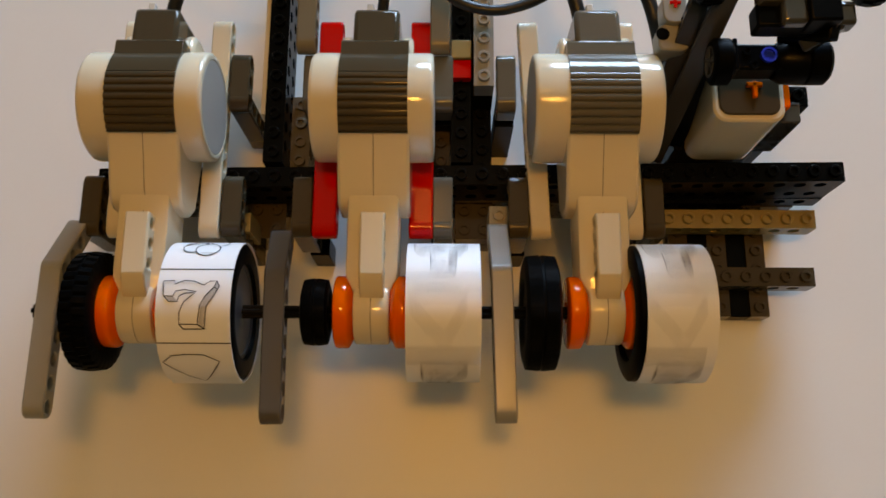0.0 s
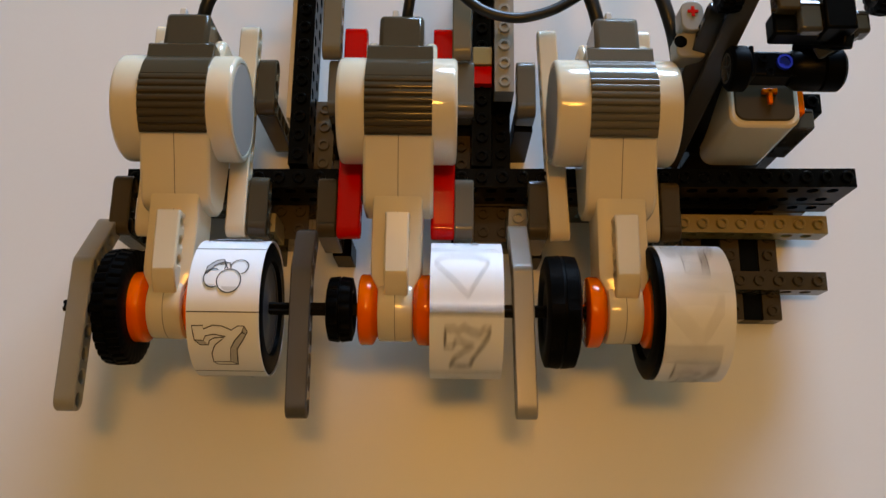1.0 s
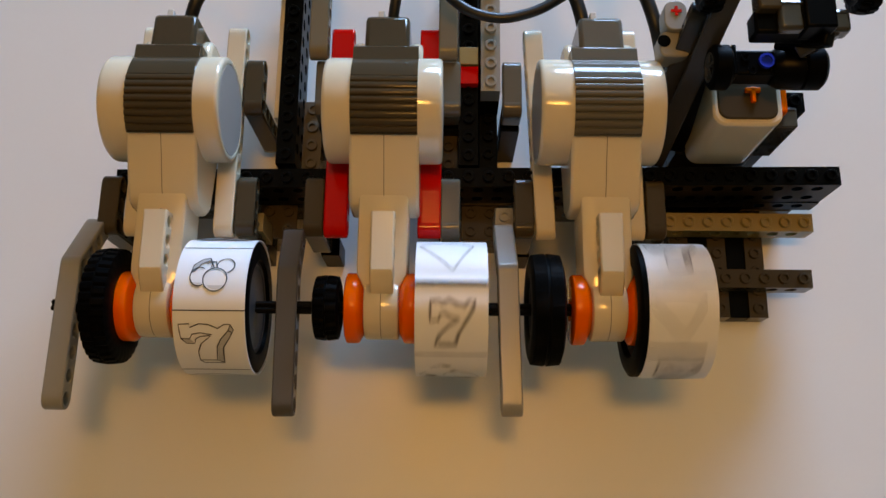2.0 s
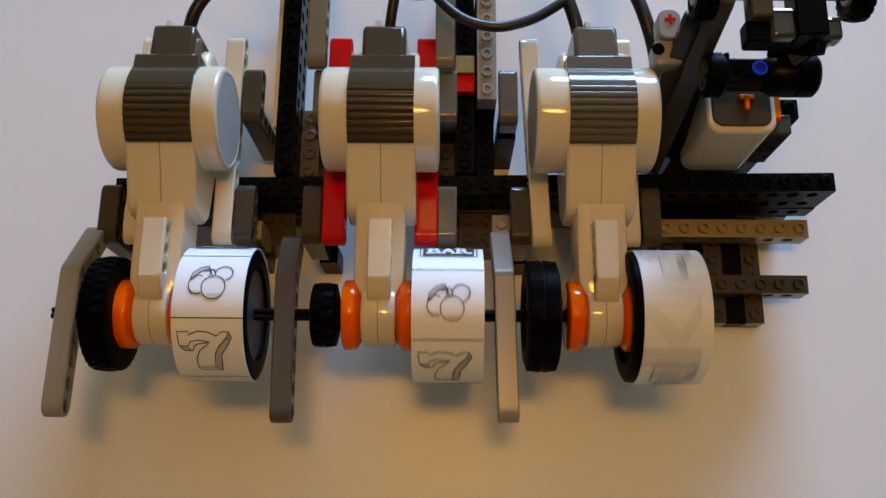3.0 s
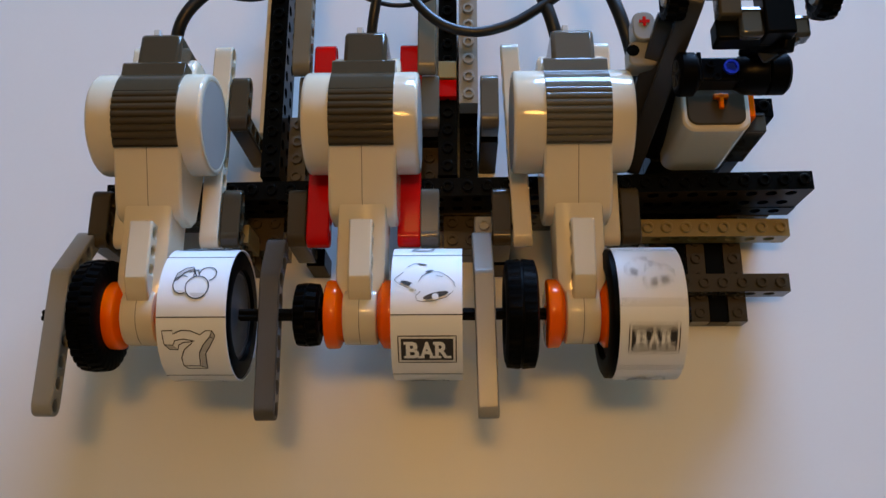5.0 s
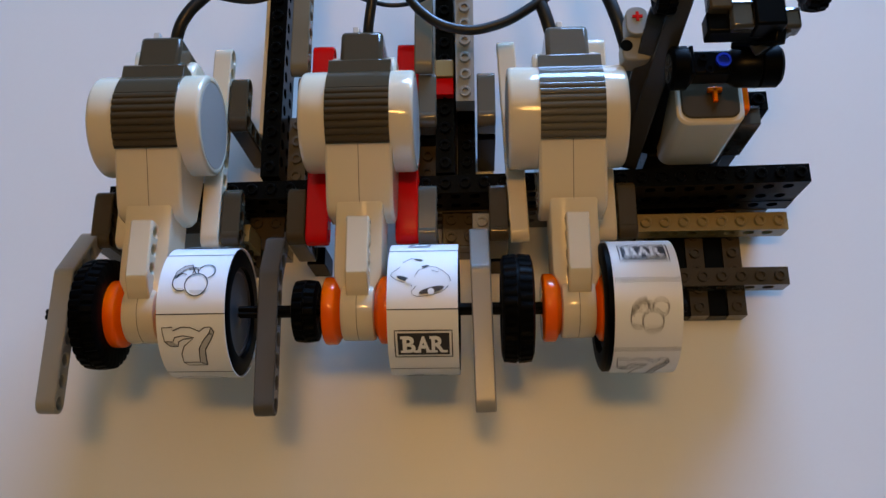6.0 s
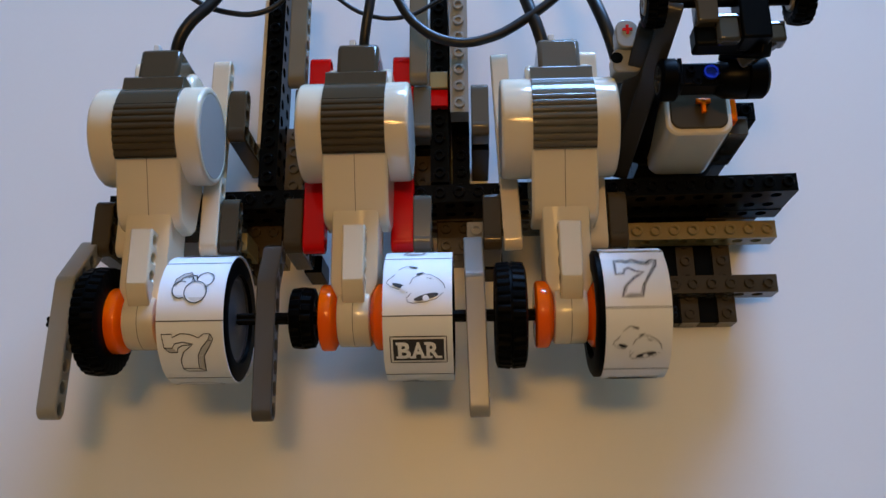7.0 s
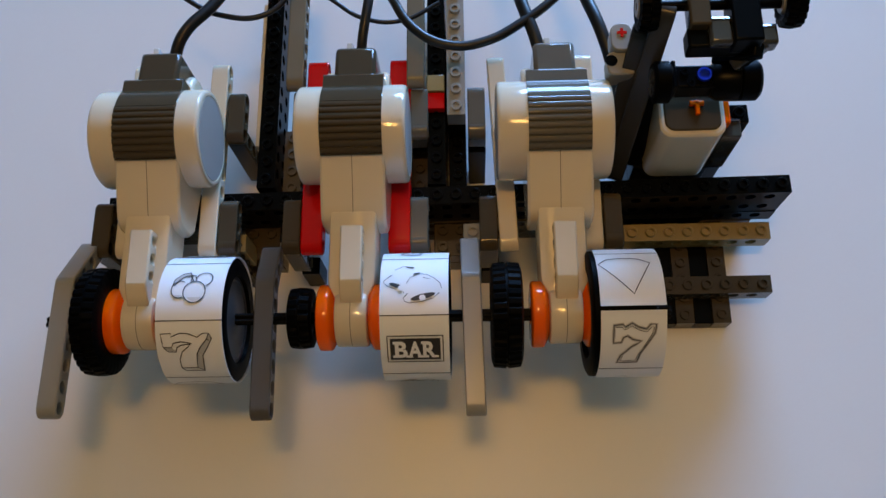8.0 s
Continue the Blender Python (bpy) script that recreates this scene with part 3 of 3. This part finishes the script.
# bent legs that carry the axles at the front
for x, y, mat, turn in ((-14.06, -4.0, LIGHT, -0.8), (-4.27, -4.2, SLATE, 0.8), (5.62, -4.12, LIGHT, 1.2)):
    bm = beam_mesh(7, mat)
    bm.transform(Matrix.Rotation(radians(180), 4, "Z"))
    arm = beam_mesh(3 if mat is SLATE else 4, mat)
    arm.transform(Matrix.Rotation(radians(28 if mat is SLATE else 40), 4, "Y"))
    tmp = bpy.data.meshes.new("tmp")
    arm.to_mesh(tmp)
    arm.free()
    bm.from_mesh(tmp)
    bm.transform(Matrix.Rotation(radians(90), 4, "Z"))
    tagged(part("bent_beam", bm, mat, bevel=0.07, m=at(x, y, 8.0, 0, 0, turn)), "grey bent plastic beam holding the reel axles", "toy beam", "bent legs")

# black cross bricks, two courses on grey footings
for x, n in ((-13.1, 12), (-1.1, 12), (10.9, 12)):
    for z in (2.9, 4.25):
        brick(n, BLACK, "black plastic brick with holes, part of the cross bar", at(x, 1.22 + 0.013 * x, z, 0, 0, 0.75), high=1.35)
for x, n, mat, word in ((-13.4, 11, DARK, "dark grey"), (2.9, 8, DARK, "dark grey"), (10.9, 8, BLACK, "black")):
    brick(n, mat, f"{word} plastic brick under the black cross bar", at(x, 1.2, 1.7))
    brick(n, mat, f"{word} plastic footing brick on the table", at(x, 1.2, 0.6), studs=False, high=1.1)
    brick(n, mat, f"{word} plastic plate on the table", at(x, 1.2, 0.0), high=0.6, holes=False, studs=False, name="toy_plate")
brick(4, BLACK, "black brick under the end of the cross bar", at(18.9, 1.46, 1.7))
brick(3, DARK, "dark grey footing under the end of the cross bar", at(18.9, 1.4, 0.0), high=1.7, holes=False, studs=False)
# black bars that run back
for x in (-5.25, 3.9):
    for z in (3.2, 4.4):
        brick(14, BLACK, "long black plastic brick running to the back", at(x, 2.4, z, 0, 0, 90))
    brick(2, BLACK, "black footing brick at the back end of the bar", at(x, 15.0, 0.0, 0, 0, 90), high=3.2, holes=False, studs=False)
tagged(part("toy_plate", box(-6.02, -5.76, 4.5, 13.5, 0.0, 5.3), WHITE, bevel=0.04), "cream plastic panel standing beside the long black brick", "toy plate")
brick(14, BLACK, "long black footing brick on the table", at(3.9, 2.4, 0.8, 0, 0, 90), studs=False, high=2.4, holes=False)
brick(14, BLACK, "long black plate on the table", at(3.9, 2.4, 0.0, 0, 0, 90), high=0.8, holes=False, studs=False, name="toy_plate")
brick(4, BLACK, "black brick behind the cross bar", at(5.0, 2.35, 0.0, 0, 0, 90), high=3.4, holes=False)
brick(8, LIGHT, "light grey plastic brick with studs along the top", at(5.0, 6.05, 5.2, 0, 0, 90))
for z in (2.8, 4.0):
    brick(8, BLACK, "black plastic brick under the light grey one", at(5.0, 6.05, z, 0, 0, 90))
brick(8, BLACK, "black plastic brick column base", at(5.0, 6.05, 0.0, 0, 0, 90), high=2.8, holes=False)
brick(1, RED, "small red plastic brick beside the black bar", at(3.9, 6.6, 5.6), holes=False, studs=False, high=0.5)
brick(1, TAN, "small tan plastic brick beside the black bar", at(3.9, 7.62, 5.6), holes=False, studs=False, high=0.6)
# low studded bricks behind the cross bar
brick(4, MID, "grey studded brick low behind the cross bar", at(-4.25, 2.6, 2.6, 0, 0, 90))
brick(4, MID, "grey studded footing brick", at(-4.25, 2.6, 0.0, 0, 0, 90), high=2.6, holes=False, studs=False)
brick(4, DARK, "dark studded brick low behind the cross bar", at(2.9, 2.6, 2.6, 0, 0, 90))
brick(4, DARK, "dark studded footing brick", at(2.9, 2.6, 0.0, 0, 0, 90), high=2.6, holes=False, studs=False)
# studded blocks in front of the cross bar
for x in (-6.5, 4.1):
    brick(2, DARK, "dark grey studded block in front of the cross bar", at(x, -0.65, 1.4), deep=2, holes=False)
    brick(2, DARK, "dark grey footing block on the table", at(x, -0.65, 0.0), deep=2, holes=False, studs=False, high=1.4)

brick(1, LIGHT, "small light grey brick beside the bent leg", at(5.75, -0.5, 2.6), holes=False, high=2.1)
brick(1, TAN, "small tan brick beside the bent leg", at(-6.6, -1.0, 2.6) @ Matrix.Diagonal((0.75, 1, 1, 1)), holes=False, high=2.5, studs=False)

# light beams that run to the back beside the middle motor
for x in (-3.65, 2.85):
    beam(8, TAUPE, "grey-brown plastic beam running to the back", at(x, 7.62, 6.6), group="back beams")

# the right wing
brick(8, TAN, "tan plastic brick with eight studs", at(14.5, -0.08, 1.6))
brick(8, DARK, "dark grey plastic brick with studs and holes", at(14.35, -3.0, 1.2))
for x in (15.35, 17.35, 19.35):
    brick(6, DARK, "dark grey studded brick lying on the table", at(x, -4.35, 0.0, 0, 0, 90))
for x in (16.35, 18.35):
    brick(6, BLACK, "black smooth brick between the grey ones", at(x, -4.35, 0.0, 0, 0, 90), high=1.1, holes=False, studs=False)
brick(6, BLACK, "black plate under the tan brick", at(14.35, 0.0, 1.2), high=0.4, holes=False, studs=False, name="toy_plate")


# ---- touch sensor and lever ----
def rounded(x0, x1, y0, y1, z0, z1, r, n=6):
    """An upright block whose four upright edges are rounded."""
    pts = []
    for cx, cy, a in ((x1 - r, y1 - r, 0), (x0 + r, y1 - r, 90), (x0 + r, y0 + r, 180), (x1 - r, y0 + r, 270)):
        pts += [(cx + r * math.cos(radians(a + 90 * i / n)), cy + r * math.sin(radians(a + 90 * i / n))) for i in range(n + 1)]
    bm = bmesh.new()
    lo, hi = [bm.verts.new((x, y, z0)) for x, y in pts], [bm.verts.new((x, y, z1)) for x, y in pts]
    bm.faces.new(lo), bm.faces.new(hi)
    for i in range(len(pts)):
        j = (i + 1) % len(pts)
        bm.faces.new((lo[i], lo[j], hi[j], hi[i]))
    return bm


def sensor():
    ob = thing("touch_sensor", "white touch sensor with a grey face, standing on the black bar", "sensor", at(16.47, 3.78, 5.6))
    part("housing", rounded(-1.58, 1.58, -1.5, 1.5, -0.6, 4.35, 0.6), WHITE, ob, bevel=0.12)
    part("face", rounded(-1.36, 1.36, -1.22, 1.4, 3.6, 4.42, 0.5), DARK, ob, "grey plastic face", bevel=0.08)
    part("button", box(0.12, 0.32, -0.45, 0.3, 4.2, 4.6), ORANGE, ob, "orange plastic button", bevel=0.04)
    part("button_bar", box(-0.12, 0.56, 0.05, 0.27, 4.2, 4.6), ORANGE, ob, bevel=0.04)
    part("side_strip", box(1.5, 1.84, -0.8, 1.0, 0.9, 4.3), ORANGE, ob, "orange plastic strip", bevel=0.08)


sensor()
brick(4, BLACK, "black brick behind the sensor", at(14.9, 3.3, 3.2), deep=2, holes=False, high=1.8)
brick(4, BLACK, "black footing brick behind the sensor", at(14.9, 3.3, 0.0), deep=2, holes=False, high=3.2, studs=False)


def strut(n, mat, label, a, b, turn=0):
    """A beam of n holes from point a towards point b."""
    a, b = Vector(a), Vector(b)
    q = (b - a).to_track_quat("X", "Z").to_matrix().to_4x4()
    ob = part("toy_beam", beam_mesh(n, mat), mat, bevel=0.07, m=Matrix.Translation(a * M) @ q @ Matrix.Rotation(radians(turn), 4, "X"))
    return tagged(ob, label, "toy beam", "lever frame")


strut(11, CHARCOAL, "dark grey upright beam of the lever", (13.5, 2.8, 4.7), (14.55, 6.3, 13.5))
strut(9, CHARCOAL, "dark grey upright beam behind the first", (13.05, 3.6, 4.7), (14.0, 7.0, 13.2))
strut(6, BLACK, "black upright beam behind the lever", (14.45, 3.5, 5.0), (15.35, 6.7, 13.1))
post = brick(1, GLOSSY, "dark grey upright block beside the sensor", at(18.45, 3.0, 5.6), holes=False, studs=False, high=3.7, name="upright_block")
# added sliver, tilted to stand in for the highlight along the block's top edge
part("glint_strip", box(-0.42, 0.42, -0.08, 0.08, -0.05, 0.05), GLOSSY, post, "thin glossy strip added as an edge highlight", bevel=0.02, m=at(0, 0.36, 3.7, -18))
brick(1, BLACK, "small black brick behind the upright block", at(18.95, 3.85, 7.9), holes=False)
brick(1, BLACK, "black brick holding the upright block", at(18.95, 3.85, 0.0), holes=False, high=7.9, studs=False)

conn = thing("axle_connector", "grey connector block with a red axle end", "toy connector", at(13.2, 6.65, 10.5))
part("block", rounded(-0.55, 0.5, -0.2, 1.3, -0.5, 0.5, 0.45), LIGHT, conn, bevel=0.06)
part("side_block", rounded(-0.75, 0.6, -1.35, -0.1, -0.95, 0.2, 0.3), LIGHT, conn, bevel=0.08)
sock = lathe([(0, 0.3), (0.02, 0.3), (0.02, 0)], 18)
sock.transform(Matrix.Rotation(radians(-90), 4, "Y"))
part("hole", sock, BLACK, conn, m=at(-0.55, -0.6, 0.2))
end = bmesh.new()
box(-0.24, 0.24, -0.07, 0.07, 0, 0.06, end), box(-0.07, 0.07, -0.24, 0.24, 0, 0.061, end)
part("axle_end", end, RED, conn, "red cross axle end", m=at(0, 0.75, 0.5))


def slick_wheel(ob, x, width, radius):
    w = width / 2
    tyre = part("tyre", lathe([(-w, radius * 0.62), (-w, radius - 0.15), (-w * 0.7, radius), (w * 0.7, radius), (w, radius - 0.15), (w, radius * 0.62)], 40, closed=True), RUBBER, ob, "smooth black tyre", m=at(x, 0, 0))
    part("wheel_rim", lathe([(-w * 1.06, radius * 0.68), (-w * 1.06, radius * 0.6), (-w * 0.5, radius * 0.46), (-w * 0.5, 0), (w * 0.5, 0), (w * 0.5, radius * 0.46), (w * 0.9, radius * 0.5), (w * 0.9, radius * 0.62)], 32), RIM, tyre, "dark grey wheel rim")
    for i in range(5):
        spoke = box(-w * 1.03, -w * 0.45, -0.05, 0.05, 0.05, radius * 0.62)
        part("spoke", spoke, RIM, tyre, m=at(0, 0, 0, 72 * i))


def wheels():
    ob = thing("toy_wheel_set", "black block with two small smooth tyres on one axle", "toy wheels", at(16.5, 4.15, 11.85))
    part("block", box(-1.3, 1.9, -0.55, 0.6, -0.55, 0.5), BLACK, ob, bevel=0.1)
    part("rib", box(-1.45, -1.25, -0.6, 0.8, -0.3, 0.62), BLACK, ob, bevel=0.05)
    part("collar", lathe([(0.35, 0), (0.35, 0.72), (0.7, 0.92), (1.6, 0.96), (1.75, 0.6), (1.75, 0)], 28), BLACK, ob)
    for px, py in ((-0.85, 0.25), (-0.6, -0.35), (0.4, -0.4)):
        s = lathe([(0, 0.2), (0.08, 0.2), (0.08, 0.1), (0.0, 0.1)], 16)
        s.transform(Matrix.Rotation(radians(-90), 4, "Y"))
        part("pin_end", s, BLACK, ob, m=at(px, py, 0.5))
    pin = lathe([(0, 0.34), (0.15, 0.34), (0.15, 0.24), (0.05, 0.24), (0.05, 0)], 24)
    pin.transform(Matrix.Rotation(radians(-90), 4, "Y"))
    part("pin", pin, BLUE, ob, "blue plastic pin", m=at(0.02, 0.05, 0.5))
    slick_wheel(ob, -1.85, 0.85, 0.98)
    slick_wheel(ob, 2.1, 1.05, 0.95)


wheels()


def lever_head():
    ob = thing("toy_crank", "black and grey crank head with knobbed tyres", "toy crank", at(17.0, 5.6, 14.0))
    part("block", box(-1.6, 1.3, -1.15, -0.1, -0.6, 0.4), BLACK, ob, bevel=0.12)
    part("grey_block", box(-0.75, 0.3, -1.2, 0.05, 0.2, 0.8), GLOSSY, ob, "grey plastic block", bevel=0.16)
    part("post", box(-1.55, -0.6, -0.3, 1.9, 0.0, 0.9), DARK, ob, bevel=0.1)
    part("post", box(0.25, 1.55, -1.2, 2.0, -0.2, 1.0), BLACK, ob, bevel=0.1)
    part("arm", box(1.5, 2.4, -1.0, -0.1, -0.5, 0.35), GLOSSY, ob, bevel=0.16)
    part("arm", box(-0.35, 0.35, -0.3, 0.3, -0.9, 0.9), CHARCOAL, ob, bevel=0.12, m=at(1.35, -1.0, -0.6, 0, 52, 25))
    # two more added slivers, tilted back to draw highlight lines on block and arm
    part("glint_strip", box(-0.5, 0.5, -0.09, 0.09, -0.05, 0.05), GLOSSY, ob, "thin glossy strip added as an edge highlight", bevel=0.02, m=at(-0.22, 0.0, 0.8, -20))
    part("glint_strip", box(-0.36, 0.36, -0.09, 0.09, -0.05, 0.05), GLOSSY, ob, "thin glossy strip added as an edge highlight", bevel=0.02, m=at(1.97, -0.15, 0.34, -20))
    link = box(-0.3, 0.3, -0.35, 0.35, -1.4, 1.2)
    part("link_arm", link, BLACK, ob, bevel=0.1, m=at(0.9, -0.9, -0.7, 20, 32, 0))
    part("axle", lathe([(-3.6, 0), (-3.6, 0.25), (3.65, 0.25), (3.65, 0)], 16), BLACK, ob, m=at(0, 1.1, 0.2))
    for x, r in ((-3.2, 1.12), (3.2, 1.15)):
        tyre = wheel_parts(ob, x, 0.95, r, 18, 0.55, "tyre")
        tyre.location.y = 1.1 * M
        tyre.location.z = 0.2 * M
        cap = lathe([(-0.5, 0.2), (-0.5, 0.45), (-0.4, 0.52), (0.4, 0.52), (0.5, 0.45), (0.5, 0.2)], 28, closed=True)
        part("hub_cap", cap, LIGHT, tyre, "light grey wheel hub")


lever_head()


# ---- cables ----
def cable(name, label, points, radius, mat=CABLE):
    curve = bpy.data.curves.new(name, "CURVE")
    curve.dimensions, curve.bevel_depth, curve.bevel_resolution, curve.resolution_u = "3D", radius * M, 4, 10
    sp = curve.splines.new("BEZIER")
    sp.bezier_points.add(len(points) - 1)
    for b, p in zip(sp.bezier_points, points):
        b.co = Vector(p) * M
        b.handle_left_type = b.handle_right_type = "AUTO"
    curve.materials.append(mat)
    return tagged(new(name, curve), label, "cable", "cables")


cable("motor_cable", "black cable leaving the motor's socket", [(-9.75, 7.4, 8.6), (-9.1, 8.9, 9.4), (-7.7, 10.9, 9.2), (-5.9, 15, 8), (-4.0, 20, 4)], 0.31)
cable("motor_cable", "black cable leaving the motor's socket", [(0.1, 7.4, 8.6), (0.3, 8.6, 9.4), (0.6, 10.4, 9.8), (0.9, 15, 9), (2.5, 21, 4)], 0.26)
cable("motor_cable", "black cable leaving the motor's socket", [(9.5, 7.4, 8.4), (9.2, 8.6, 8.8), (8.6, 10.6, 8.8), (7.8, 15, 7.5), (6.5, 21, 3)], 0.34)
cable("sensor_cable", "black cable running behind the lever", [(13.6, 6.0, 7.0), (12.9, 8.2, 8.4), (12.0, 11.4, 8.2), (11.0, 16, 6), (9, 22, 3)], 0.34)
cable("loop_cable", "glossy black cable loop above the frame", [(0.5, 14.5, 9.2), (1.8, 11.0, 9.1), (3.0, 9.15, 9.0), (4.78, 8.2, 9.0), (6.52, 8.35, 9.0), (8.6, 9.5, 9.0), (10.1, 10.7, 9.0), (12.5, 14, 8)], 0.25)
cable("loop_cable", "thin black cable loop above the frame", [(-10.6, 13.0, 8.2), (-9.5, 12.0, 8.2), (-7.6, 11.0, 8.1), (-5.1, 11.0, 8.1), (-3.5, 13, 8)], 0.15)
cable("loop_cable", "thin black cable loop above the frame", [(-2.6, 12.6, 8), (-1.7, 11.9, 8), (0.17, 10.6, 8.0), (2.16, 10.4, 8.0), (4.2, 11.6, 7.8)], 0.12)


# ---- what moves ----
def reel_rows(c, keys):
    return [(t, at(c, HUB_Y, HUB_Z, a)) for t, a in keys]


def between(t0, a0, v0, t1, a1, v1, n):
    """Turns between two times, with the speeds at both ends."""
    d, out = t1 - t0, []
    for i in range(1, n):
        s = i / n
        out.append((t0 + s * d, a0 * (1 - 3 * s**2 + 2 * s**3) + a1 * (3 * s**2 - 2 * s**3) + d * (v0 * (s - 2 * s**2 + s**3) + v1 * (s**3 - s**2))))
    return out


def motions():
    left = [(0, -175), (0.1, -171), (0.2, -164), (0.3, -152), (0.4, -141), (0.5, -135.8), (0.7, -135.8), (8, -135.8)]
    middle = [(0.1 * i, -225 + 72 * i) for i in range(10)]
    middle += [(1.0, 461), (1.1, 491), (1.2, 529), (1.3, 565), (1.4, 601), (1.5, 638), (1.6, 673), (1.7, 709)]
    middle += between(1.7, 709, 345, 2.8, 939, 120, 6)
    middle += [(2.8, 939), (2.9, 951), (3.0, 961), (3.1, 971), (3.2, 981), (3.3, 989), (3.4, 998), (3.5, 1007), (3.6, 1016), (3.7, 1025), (3.8, 1034), (3.9, 1043), (4.0, 1053), (4.1, 1061), (4.2, 1063), (4.4, 1063), (8, 1063)]
    right = [(0.1 * i, -224.7 + 72 * i) for i in range(46)]
    right += [(4.6, 3080), (4.7, 3113)]
    right += between(4.7, 3113, 325, 5.8, 3455, 270, 6)
    right += [(5.8, 3455), (5.9, 3481), (6.0, 3501), (6.1, 3519), (6.2, 3537), (6.3, 3556), (6.4, 3574), (6.5, 3592), (6.6, 3605), (6.7, 3613.5), (6.8, 3622), (6.9, 3630), (7.0, 3639), (7.1, 3647.5), (7.2, 3655.5), (7.3, 3664.5), (7.4, 3675), (7.5, 3684), (7.6, 3690), (7.7, 3695), (7.8, 3698), (8.0, 3700)]
    walk(reel_left, reel_rows(-10, left))
    walk(reel_middle, reel_rows(0, middle))
    walk(reel_right, reel_rows(10, right))


motions()
